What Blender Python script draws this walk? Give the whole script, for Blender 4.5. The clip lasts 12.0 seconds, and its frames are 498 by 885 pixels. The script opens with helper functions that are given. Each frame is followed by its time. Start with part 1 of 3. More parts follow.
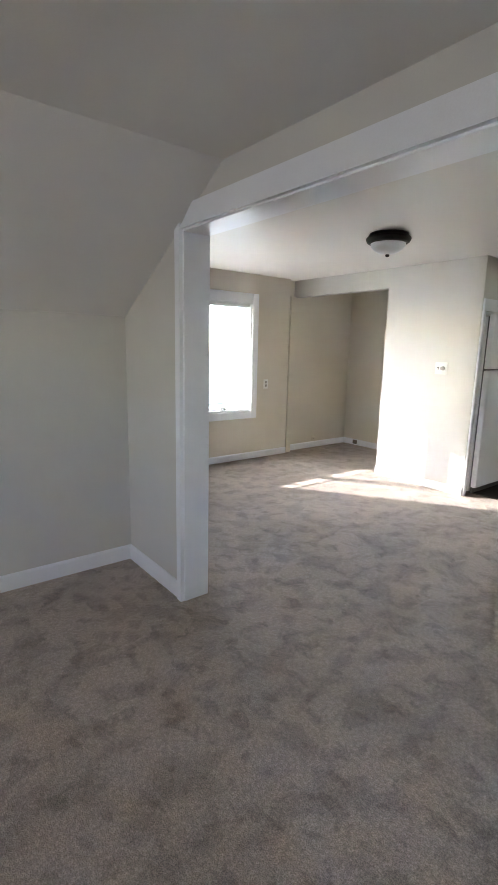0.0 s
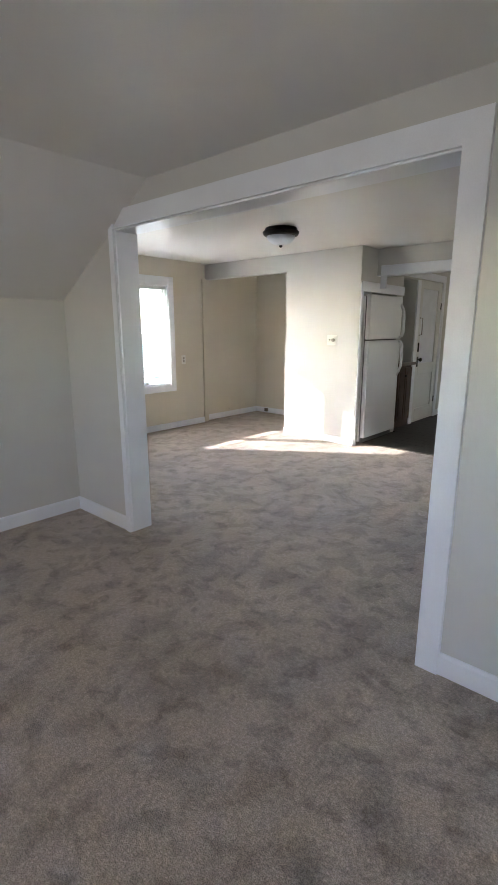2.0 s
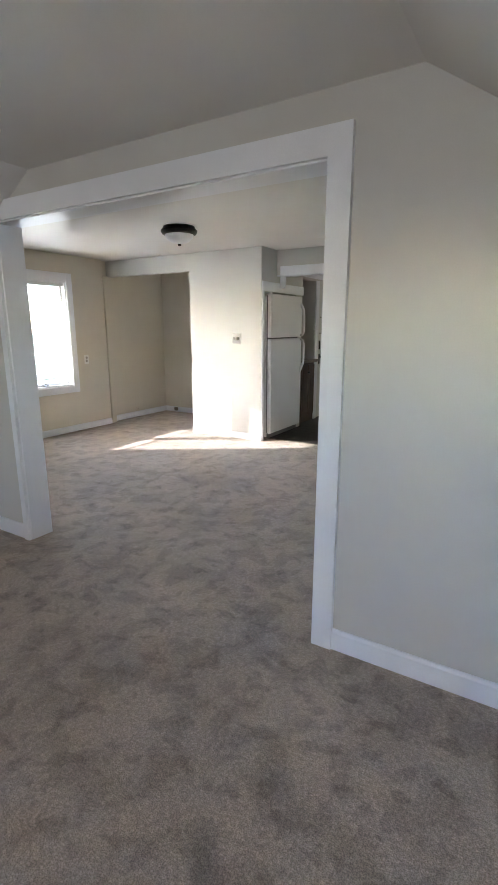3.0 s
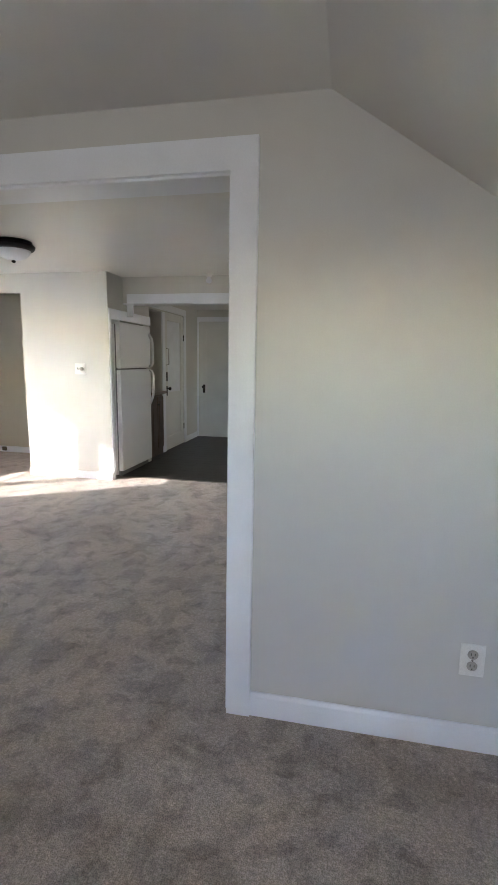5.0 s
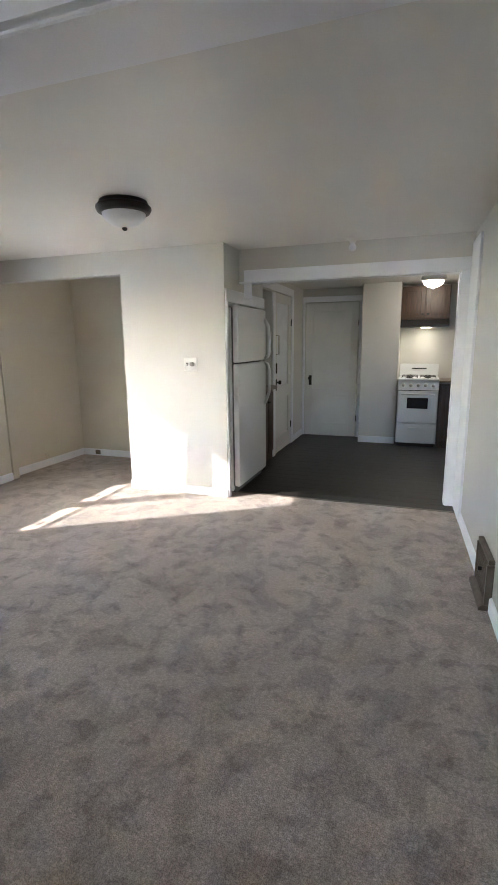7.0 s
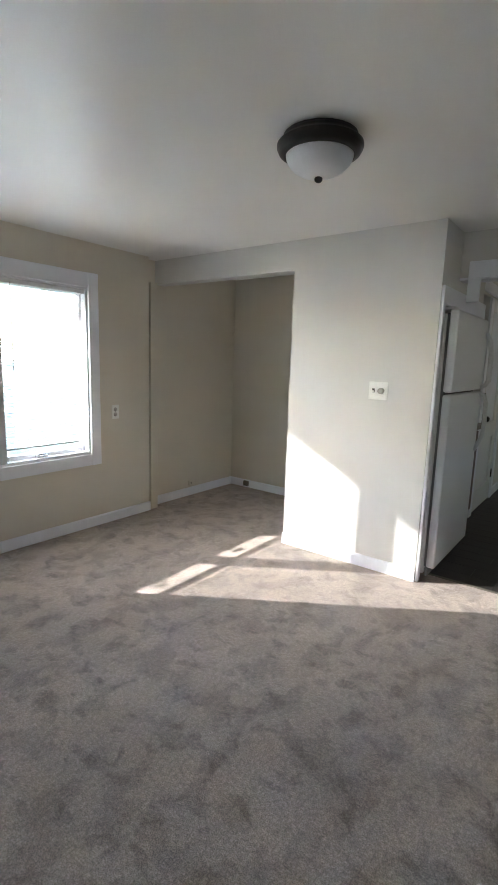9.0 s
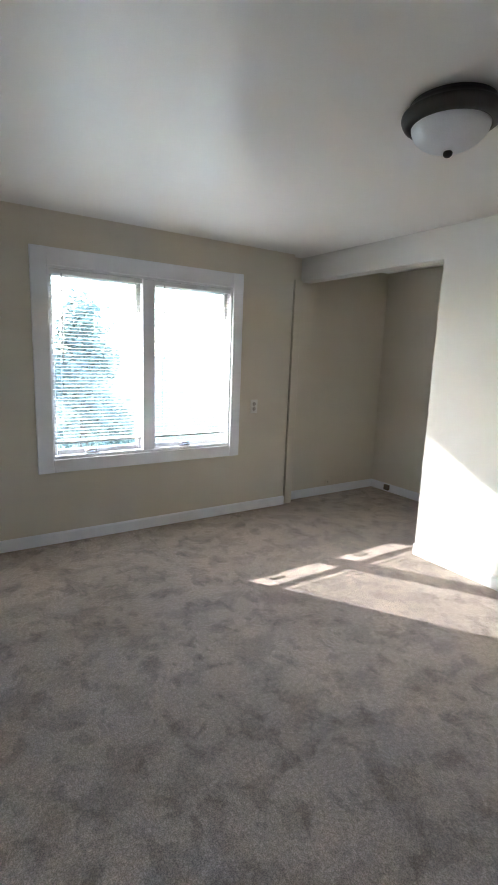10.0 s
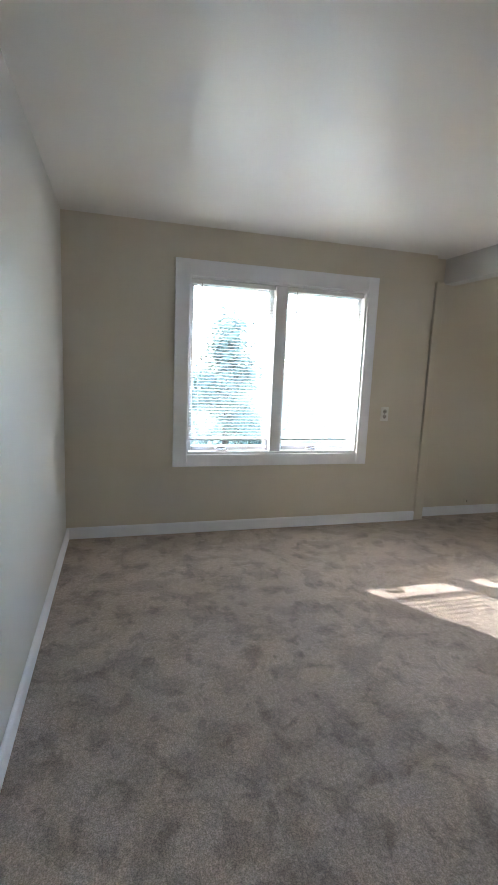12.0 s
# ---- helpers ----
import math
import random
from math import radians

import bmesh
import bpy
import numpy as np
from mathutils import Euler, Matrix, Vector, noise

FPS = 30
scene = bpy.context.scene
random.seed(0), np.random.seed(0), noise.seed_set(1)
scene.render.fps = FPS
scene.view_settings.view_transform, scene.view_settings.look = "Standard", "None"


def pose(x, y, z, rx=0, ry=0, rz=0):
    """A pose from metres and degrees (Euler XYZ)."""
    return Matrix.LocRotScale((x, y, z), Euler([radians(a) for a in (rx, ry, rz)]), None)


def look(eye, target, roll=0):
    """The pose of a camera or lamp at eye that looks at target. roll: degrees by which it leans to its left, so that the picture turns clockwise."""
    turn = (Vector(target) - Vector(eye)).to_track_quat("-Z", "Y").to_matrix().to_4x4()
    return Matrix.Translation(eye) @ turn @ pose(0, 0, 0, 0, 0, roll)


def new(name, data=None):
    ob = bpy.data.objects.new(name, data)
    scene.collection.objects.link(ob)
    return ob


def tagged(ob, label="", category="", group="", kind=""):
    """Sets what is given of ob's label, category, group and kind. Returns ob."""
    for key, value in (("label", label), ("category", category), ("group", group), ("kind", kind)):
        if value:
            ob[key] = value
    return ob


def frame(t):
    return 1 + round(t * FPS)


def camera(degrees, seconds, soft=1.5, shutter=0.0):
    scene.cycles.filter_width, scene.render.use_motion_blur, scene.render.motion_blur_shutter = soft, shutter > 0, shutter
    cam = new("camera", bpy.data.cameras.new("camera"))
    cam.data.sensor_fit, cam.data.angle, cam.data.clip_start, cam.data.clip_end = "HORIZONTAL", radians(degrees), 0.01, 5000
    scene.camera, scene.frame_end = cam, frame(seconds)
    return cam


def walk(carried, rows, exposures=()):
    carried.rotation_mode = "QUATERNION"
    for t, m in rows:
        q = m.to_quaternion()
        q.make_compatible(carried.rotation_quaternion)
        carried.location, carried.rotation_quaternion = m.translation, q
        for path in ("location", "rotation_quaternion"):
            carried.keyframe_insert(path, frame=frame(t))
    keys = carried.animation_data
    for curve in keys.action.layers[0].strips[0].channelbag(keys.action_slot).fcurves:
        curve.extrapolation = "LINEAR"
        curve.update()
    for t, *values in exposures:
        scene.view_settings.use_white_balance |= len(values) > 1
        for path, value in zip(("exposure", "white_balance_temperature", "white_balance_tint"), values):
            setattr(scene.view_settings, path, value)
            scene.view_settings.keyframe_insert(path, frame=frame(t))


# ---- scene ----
cam = camera(54.9, 12.0)
PATH = [
    (0, (0.007, -0.029, 1.379), (1.224, 1.51, 0.991), 1.3),
    (0.5, (-0.268, -0.202, 1.37), (1.094, 1.198, 0.94), 1.1),
    (1, (-0.414, -0.373, 1.349), (0.999, 0.979, 0.928), 0.4),
    (1.5, (-0.464, -0.473, 1.354), (0.964, 0.858, 0.921), 0.2),
    (2, (-0.509, -0.537, 1.35), (0.946, 0.755, 0.889), 0.0),
    (2.5, (-0.506, -0.595, 1.351), (1.031, 0.595, 0.88), 0.1),
    (3, (-0.486, -0.64, 1.345), (1.173, 0.376, 0.88), -0.0),
    (3.5, (-0.469, -0.648, 1.333), (1.336, 0.099, 0.906), 0.4),
    (3.7, (-0.473, -0.627, 1.33), (1.386, -0.01, 0.923), 0.7),
    (5.3, (-0.302, -0.203, 1.322), (1.631, 0.188, 0.991), 0.9),
    (5.5, (-0.25, -0.131, 1.316), (1.671, 0.333, 1.005), 0.5),
    (6, (-0.04, 0.055, 1.371), (1.843, 0.639, 1.035), -0.9),
    (6.5, (0.219, 0.353, 1.379), (2.092, 0.955, 1.019), -0.4),
    (6.7, (0.322, 0.462, 1.382), (2.187, 1.074, 1.003), -0.4),
    (8.3, (1.202, 1.236, 1.407), (2.91, 2.2, 1.017), 0.7),
    (8.5, (1.289, 1.307, 1.405), (2.969, 2.326, 1.027), 1.2),
    (9, (1.438, 1.327, 1.385), (3.011, 2.517, 1.051), 1.8),
    (9.5, (1.576, 1.247, 1.38), (2.959, 2.653, 1.051), 2.2),
    (10, (1.623, 1.184, 1.376), (2.708, 2.825, 1.015), 2.1),
    (10.5, (1.685, 1.118, 1.356), (2.451, 2.929, 0.988), 2.6),
    (11, (1.782, 1.048, 1.321), (2.304, 2.949, 0.989), 2.5),
    (11.5, (1.766, 1.01, 1.291), (2.171, 2.94, 0.958), 2.6),
    (12, (1.733, 1.109, 1.276), (2.291, 3.004, 0.965), 2.4),
]
walk(cam, [(t, look(eye, target, roll)) for t, eye, target, roll in PATH], exposures=[(0, 5.62, 6450, 12.5), (3.2, 5.58, 6500, 12.5), (6.6, 5.5, 6500, 13), (8.4, 5.22, 6300, 11), (9.4, 4.95, 6300, 11), (12, 5.05, 6400, 11)])

# ---- world, sun, lights ----
SUN_DIR = Vector((0.67, -1.0, -0.54)).normalized()
world = bpy.data.worlds.new("world")
scene.world = world
world.use_nodes = True
wn = world.node_tree
sky = wn.nodes.new("ShaderNodeTexSky")
sky.sky_type = "NISHITA"
sky.sun_disc = False
sky.sun_elevation = radians(24)
sky.sun_rotation = radians(-33)
sky.dust_density, sky.ozone_density = 0.4, 2.0
wn.links.new(sky.outputs[0], wn.nodes["Background"].inputs[0])
wn.nodes["Background"].inputs[1].default_value = 0.15

sun_data = bpy.data.lights.new("sun", "SUN")
sun_data.energy, sun_data.angle, sun_data.color = 0.45, radians(0.4), (1.0, 0.95, 0.88)
sun = new("sun", sun_data)
sun.matrix_world = look((0, 0, 0), SUN_DIR)


def area(name, eye, target, sx, sy, watts, colour):
    d = bpy.data.lights.new(name, "AREA")
    d.shape, d.size, d.size_y, d.energy, d.color = "RECTANGLE", sx, sy, watts, colour
    o = new(name, d)
    o.matrix_world = look(eye, target)
    return o


# added daylight fill for the first room's ceiling, from an assumed unseen back window
area("fill_back_window", (-3.27, -0.27, 1.5), (-0.3, 1.1, 2.5), 0.95, 0.36, 0.52, (1.0, 0.95, 0.93))


# ---- materials ----
def material(name, colour, rough=0.6, metal=0.0, spec=0.5, var=0.06, scale=3.0, grain=0.05, grain_scale=220.0, bump=0.1, bump_scale=350.0, piece=0.0):
    """Colour varied at two scales, with fine relief."""
    m = bpy.data.materials.new(name)
    m.use_nodes = True
    t = m.node_tree
    b = t.nodes["Principled BSDF"]
    b.inputs["Roughness"].default_value, b.inputs["Metallic"].default_value = rough, metal
    b.inputs["Specular IOR Level"].default_value = spec
    co = t.nodes.new("ShaderNodeTexCoord")
    n1, n2, n3 = (t.nodes.new("ShaderNodeTexNoise") for _ in range(3))
    for n, sc, de in ((n1, scale, 4), (n2, grain_scale, 2), (n3, bump_scale, 2)):
        n.inputs["Scale"].default_value, n.inputs["Detail"].default_value = sc, de
        t.links.new(co.outputs["Object"], n.inputs["Vector"])
    def spread(node, amount):
        r = t.nodes.new("ShaderNodeMapRange")
        r.inputs["From Min"].default_value, r.inputs["From Max"].default_value = 0.3, 0.7
        r.inputs["To Min"].default_value, r.inputs["To Max"].default_value = 1 - amount, 1 + amount
        t.links.new(node.outputs[0], r.inputs["Value"])
        return r.outputs[0]
    mul = t.nodes.new("ShaderNodeMath")
    mul.operation = "MULTIPLY"
    t.links.new(spread(n1, var), mul.inputs[0])
    t.links.new(spread(n2, grain), mul.inputs[1])
    value = mul.outputs[0]
    if piece:
        oi = t.nodes.new("ShaderNodeObjectInfo")
        r = t.nodes.new("ShaderNodeMapRange")
        r.inputs["To Min"].default_value, r.inputs["To Max"].default_value = 1 - piece, 1 + piece
        t.links.new(oi.outputs["Random"], r.inputs["Value"])
        m2 = t.nodes.new("ShaderNodeMath")
        m2.operation = "MULTIPLY"
        t.links.new(value, m2.inputs[0])
        t.links.new(r.outputs[0], m2.inputs[1])
        value = m2.outputs[0]
    sc = t.nodes.new("ShaderNodeVectorMath")
    sc.operation = "SCALE"
    sc.inputs[0].default_value = colour
    t.links.new(value, sc.inputs["Scale"])
    t.links.new(sc.outputs[0], b.inputs["Base Color"])
    if bump:
        bp = t.nodes.new("ShaderNodeBump")
        bp.inputs["Strength"].default_value, bp.inputs["Distance"].default_value = bump, 0.002
        t.links.new(n3.outputs[0], bp.inputs["Height"])
        t.links.new(bp.outputs[0], b.inputs["Normal"])
    return m


def carpet_material():
    """Cut pile: tufts, trodden patches where the nap lies another way, and rows."""
    m = material("carpet", (0.30, 0.265, 0.235), rough=0.95, spec=0.1, bump=0)
    t = m.node_tree
    b = t.nodes["Principled BSDF"]
    b.inputs["Sheen Weight"].default_value, b.inputs["Sheen Roughness"].default_value = 0.25, 0.5
    co = t.nodes.new("ShaderNodeTexCoord")

    def noise_at(scale, detail, stretch=(1, 1, 1), distort=0.0):
        mp = t.nodes.new("ShaderNodeMapping")
        mp.inputs["Scale"].default_value = stretch
        t.links.new(co.outputs["Object"], mp.inputs[0])
        n = t.nodes.new("ShaderNodeTexNoise")
        n.inputs["Scale"].default_value, n.inputs["Detail"].default_value = scale, detail
        n.inputs["Distortion"].default_value = distort
        t.links.new(mp.outputs[0], n.inputs["Vector"])
        return n.outputs[0]

    def ramp(v, lo, hi, a, c):
        r = t.nodes.new("ShaderNodeMapRange")
        r.interpolation_type = "SMOOTHSTEP"
        for k, x in zip(("From Min", "From Max", "To Min", "To Max"), (lo, hi, a, c)):
            r.inputs[k].default_value = x
        t.links.new(v, r.inputs["Value"])
        return r.outputs[0]

    def times(a, c):
        x = t.nodes.new("ShaderNodeMath")
        x.operation = "MULTIPLY"
        t.links.new(a, x.inputs[0])
        t.links.new(c, x.inputs[1])
        return x.outputs[0]

    patches = ramp(noise_at(5.2, 12, (1, 1.3, 1), 0.15), 0.48, 0.60, 1.05, 0.83)
    dabs = ramp(noise_at(8.5, 12, (1.4, 1, 1), 0.4), 0.54, 0.63, 1.0, 0.76)
    broad = ramp(noise_at(1.9, 4), 0.3, 0.7, 0.89, 1.10)
    rows = t.nodes.new("ShaderNodeMapping")
    rows.inputs["Scale"].default_value = (1.0, 0.72, 1.0)
    t.links.new(co.outputs["Object"], rows.inputs[0])
    vor = t.nodes.new("ShaderNodeTexVoronoi")
    vor.inputs["Scale"].default_value, vor.inputs["Randomness"].default_value = 125, 0.85
    t.links.new(rows.outputs[0], vor.inputs["Vector"])
    tufts = times(ramp(vor.outputs["Distance"], 0.1, 0.8, 1.10, 0.82), ramp(noise_at(230, 6), 0.35, 0.65, 0.76, 1.24))
    clumps = ramp(noise_at(60, 6), 0.36, 0.64, 0.91, 1.09)
    v = times(times(times(patches, dabs), broad), times(tufts, clumps))
    sc = t.nodes.new("ShaderNodeVectorMath")
    sc.operation = "SCALE"
    sc.inputs[0].default_value = CARPET
    t.links.new(v, sc.inputs["Scale"])
    t.links.new(sc.outputs[0], b.inputs["Base Color"])
    bp = t.nodes.new("ShaderNodeBump")
    bp.inputs["Strength"].default_value, bp.inputs["Distance"].default_value = 0.6, 0.004
    t.links.new(tufts, bp.inputs["Height"])
    t.links.new(bp.outputs[0], b.inputs["Normal"])
    return m


def wood_material(name, colour, rough, stretch, dark=0.5, piece=0.0, bump=0.15, scale=9.0):
    m = material(name, colour, rough=rough, bump=0, piece=piece)
    t = m.node_tree
    b = t.nodes["Principled BSDF"]
    base = b.inputs["Base Color"].links[0].from_socket
    co = t.nodes.new("ShaderNodeTexCoord")
    mp = t.nodes.new("ShaderNodeMapping")
    mp.inputs["Scale"].default_value = stretch
    t.links.new(co.outputs["Object"], mp.inputs[0])
    n = t.nodes.new("ShaderNodeTexNoise")
    n.inputs["Scale"].default_value, n.inputs["Detail"].default_value, n.inputs["Distortion"].default_value = scale, 6, 0.8
    t.links.new(mp.outputs[0], n.inputs["Vector"])
    r = t.nodes.new("ShaderNodeMapRange")
    for k, x in zip(("From Min", "From Max", "To Min", "To Max"), (0.3, 0.7, 1 - dark, 1 + dark * 0.6)):
        r.inputs[k].default_value = x
    t.links.new(n.outputs[0], r.inputs["Value"])
    sc = t.nodes.new("ShaderNodeVectorMath")
    sc.operation = "SCALE"
    t.links.new(base, sc.inputs[0])
    t.links.new(r.outputs[0], sc.inputs["Scale"])
    t.links.new(sc.outputs[0], b.inputs["Base Color"])
    bp = t.nodes.new("ShaderNodeBump")
    bp.inputs["Strength"].default_value, bp.inputs["Distance"].default_value = bump, 0.001
    t.links.new(n.outputs[0], bp.inputs["Height"])
    t.links.new(bp.outputs[0], b.inputs["Normal"])
    return m


def glow(name, colour, strength):
    m = material(name, (0.85, 0.84, 0.8), rough=0.3, bump=0)
    b = m.node_tree.nodes["Principled BSDF"]
    b.inputs["Emission Color"].default_value = (*colour, 1)
    b.inputs["Emission Strength"].default_value = strength
    return m


CARPET = (0.45, 0.37, 0.315)
WALL = material("wall_paint", (0.625, 0.61, 0.575), rough=0.42, spec=0.4, var=0.025, scale=1.6, grain=0.02, bump=0.12, bump_scale=190)
# wall paint warmed to tan; partly puts warm bounced light into the colour
WALL_TAN_BOUNCE = material("wall_paint_tan_bounce", (0.655, 0.605, 0.51), rough=0.42, spec=0.4, var=0.03, scale=1.6, grain=0.02, bump=0.12, bump_scale=190)
CEIL = material("ceiling_paint", (0.76, 0.745, 0.715), rough=0.37, spec=0.4, var=0.02, scale=1.2, grain=0.015, bump=0.08, bump_scale=120)
TRIM = material("trim_paint", (0.84, 0.855, 0.89), rough=0.34, spec=0.5, var=0.025, scale=5, grain=0.02, bump=0.06, bump_scale=90)
DOORPAINT = material("door_paint", (0.72, 0.72, 0.70), rough=0.35, var=0.03, scale=4, grain=0.02, bump=0.08, bump_scale=110)
VINYL = material("window_vinyl", (0.78, 0.79, 0.80), rough=0.4, var=0.02, bump=0.02)
SLAT = material("blind_slat", (0.84, 0.85, 0.86), rough=0.45, var=0.03, scale=9, bump=0.0)
PLATE = material("cover_plate", (0.80, 0.79, 0.75), rough=0.35, var=0.02, bump=0.0)
SLOT = material("socket_slot", (0.10, 0.095, 0.085), rough=0.6, bump=0.0)
SOCKET = material("socket_face", (0.42, 0.40, 0.36), rough=0.4, bump=0.0)
ENAMEL = material("white_enamel", (0.74, 0.75, 0.75), rough=0.28, spec=0.5, var=0.02, bump=0.12, bump_scale=260)
GASKET = material("grey_gasket", (0.16, 0.16, 0.16), rough=0.7, bump=0.05)
BLACK = material("black_metal", (0.025, 0.024, 0.023), rough=0.4, metal=0.3, var=0.15, bump=0.05)
BRONZE = material("dark_bronze", (0.020, 0.016, 0.014), rough=0.42, metal=0.25, var=0.2, scale=14, bump=0.08)
CHROME = material("worn_chrome", (0.55, 0.54, 0.52), rough=0.25, metal=1.0, var=0.1, scale=18, bump=0.05)
REGISTER = material("brown_register", (0.16, 0.13, 0.105), rough=0.5, metal=0.25, var=0.2, scale=18, bump=0.15)
FROST = material("frosted_glass", (0.76, 0.78, 0.82), rough=0.3, var=0.05, scale=7, grain=0.03, bump=0.05)
OAK = wood_material("oak_cabinet", (0.075, 0.038, 0.018), 0.35, (6, 6, 0.6), 0.35)
DARKWOOD = wood_material("dark_cabinet", (0.075, 0.042, 0.028), 0.4, (6, 6, 0.6), 0.4)
COUNTER = material("countertop", (0.16, 0.125, 0.10), rough=0.35, var=0.15, scale=30, grain=0.15, bump=0.03)
PLANK = wood_material("vinyl_plank", (0.030, 0.027, 0.025), 0.5, (7, 0.5, 1), 0.4, piece=0.13, scale=7)
SUBFLOOR = material("plank_joint", (0.02, 0.018, 0.016), rough=0.8, bump=0.0)
STRIP = material("threshold_metal", (0.20, 0.18, 0.15), rough=0.45, metal=0.5, var=0.15, bump=0.05)
DARKGLASS = material("oven_glass", (0.02, 0.02, 0.022), rough=0.08, spec=0.6, var=0.05, bump=0.0)
GRASS = material("lawn", (0.07, 0.09, 0.04), rough=0.9, var=0.3, scale=0.5, grain=0.3, grain_scale=30, bump=0.5, bump_scale=20)
BARK = material("tree_bark", (0.11, 0.085, 0.065), rough=0.9, var=0.25, scale=6, bump=0.4, bump_scale=40)
LEAF = material("tree_leaf", (0.13, 0.17, 0.14), rough=0.8, var=0.35, scale=3, bump=0.0)
LAMP_ON = glow("lit_glass", (1.0, 0.90, 0.74), 0.8)
HOOD_ON = glow("lit_lens", (1.0, 0.86, 0.6), 0.7)
CARPET_MAT = carpet_material()

GLASS = bpy.data.materials.new("clear_glass")
GLASS.use_nodes = True
_g = GLASS.node_tree.nodes["Principled BSDF"]
_g.inputs["Transmission Weight"].default_value, _g.inputs["Roughness"].default_value, _g.inputs["IOR"].default_value = 1.0, 0.0, 1.45


# ---- mesh helpers ----
def add_box(bm, x0, x1, y0, y1, z0, z1, bevel=0.0, seg=1):
    tmp = bmesh.new()
    bmesh.ops.create_cube(tmp, size=1)
    bmesh.ops.transform(tmp, matrix=Matrix.Translation(((x0 + x1) / 2, (y0 + y1) / 2, (z0 + z1) / 2)) @ Matrix.Diagonal((x1 - x0, y1 - y0, z1 - z0, 1)), verts=tmp.verts)
    if bevel:
        bmesh.ops.bevel(tmp, geom=tmp.edges[:], offset=bevel, segments=seg, profile=0.5, affect="EDGES")
    me = bpy.data.meshes.new("tmp")
    tmp.to_mesh(me)
    tmp.free()
    bm.from_mesh(me)
    bpy.data.meshes.remove(me)
    return bm


def box(*a, **k):
    return add_box(bmesh.new(), *a, **k)


def prism(profile, axis, lo, hi, bm=None):
    """A profile of 2D points drawn out along an axis. x: (y, z); y: (x, z); z: (x, y)."""
    bm = bm or bmesh.new()
    def at(p, v):
        return {"x": (v, p[0], p[1]), "y": (p[0], v, p[1]), "z": (p[0], p[1], v)}[axis]
    a = [bm.verts.new(at(p, lo)) for p in profile]
    c = [bm.verts.new(at(p, hi)) for p in profile]
    n = len(profile)
    bm.faces.new(a)
    bm.faces.new(c[::-1])
    for i in range(n):
        bm.faces.new((a[i], c[i], c[(i + 1) % n], a[(i + 1) % n]))
    bmesh.ops.recalc_face_normals(bm, faces=bm.faces[:])
    return bm


def lathe(profile, steps=40, bm=None, m=None):
    """Turns (radius, z) points round the z axis."""
    bm = bm or bmesh.new()
    m = m or Matrix()
    rings = []
    for r, z in profile:
        if r < 1e-6:
            rings.append([bm.verts.new(m @ Vector((0, 0, z)))])
        else:
            rings.append([bm.verts.new(m @ Vector((r * math.cos(2 * math.pi * i / steps), r * math.sin(2 * math.pi * i / steps), z))) for i in range(steps)])
    for a, c in zip(rings, rings[1:]):
        for i in range(steps):
            j = (i + 1) % steps
            if len(a) == 1:
                bm.faces.new((a[0], c[i], c[j]))
            elif len(c) == 1:
                bm.faces.new((a[i], c[0], a[j]))
            else:
                bm.faces.new((a[i], c[i], c[j], a[j]))
    bmesh.ops.recalc_face_normals(bm, faces=bm.faces[:])
    for f in bm.faces:
        f.smooth = True
    return bm


def tube(points, radius, steps=10, bm=None, flat=1.0):
    """A round bar along points."""
    bm = bm or bmesh.new()
    pts = [Vector(p) for p in points]
    rings = []
    side = None
    for i, p in enumerate(pts):
        d = (pts[min(i + 1, len(pts) - 1)] - pts[max(i - 1, 0)]).normalized()
        if side is None:
            side = d.orthogonal().normalized()
        side = (side - d * side.dot(d)).normalized()
        up = d.cross(side)
        rings.append([bm.verts.new(p + radius * (math.cos(2 * math.pi * k / steps) * side + flat * math.sin(2 * math.pi * k / steps) * up)) for k in range(steps)])
    for a, c in zip(rings, rings[1:]):
        for k in range(steps):
            bm.faces.new((a[k], a[(k + 1) % steps], c[(k + 1) % steps], c[k]))
    bm.faces.new(rings[0][::-1])
    bm.faces.new(rings[-1])
    bmesh.ops.recalc_face_normals(bm, faces=bm.faces[:])
    for f in bm.faces:
        f.smooth = len(f.verts) == 4
    return bm


def mesh_of(name, bm, mat):
    me = bpy.data.meshes.new(name)
    bm.to_mesh(me)
    bm.free()
    me.materials.append(mat)
    return me


def part(name, bm, mat, parent, label=""):
    o = new(name, mesh_of(name, bm, mat))
    o.parent = parent
    return tagged(o, label) if label else o


def structure(name, bm, mat, label=""):
    return tagged(new(name, mesh_of(name, bm, mat)), label, kind="structure")


def thing(name, label, category, m=None, group=""):
    o = new(name)
    o.empty_display_size = 0.05
    if m is not None:
        o.matrix_world = m
    return tagged(o, label, category, group)


# ---- the plan ----
DW, DE = 1.25, 1.395          # dividing wall, faces
OP0, OP1, OPH = 0.098, 2.075, 1.914   # cased opening in it
DN = 1.435                     # its far face by the window wall
KN, KS, KZ = 2.77, -1.10, 1.545       # knee walls of the first room
C1 = 2.14                    # its ceiling
C2 = 2.235                     # ceiling of the second room
SW = 0.118                    # south wall face
NW = 4.63                     # window wall face
ANW = 4.715                   # alcove north face
PX = 4.455                    # pier face
PS, PN = 2.22, 3.25           # pier south and north faces
AE = 5.59                     # alcove east face
KX = 4.82                     # kitchen opening plane
KB = 7.80                     # kitchen back wall
KNW = 2.30                    # kitchen north wall
XW = -3.30                    # first room's back wall
ALH = 2.032                    # alcove header underside

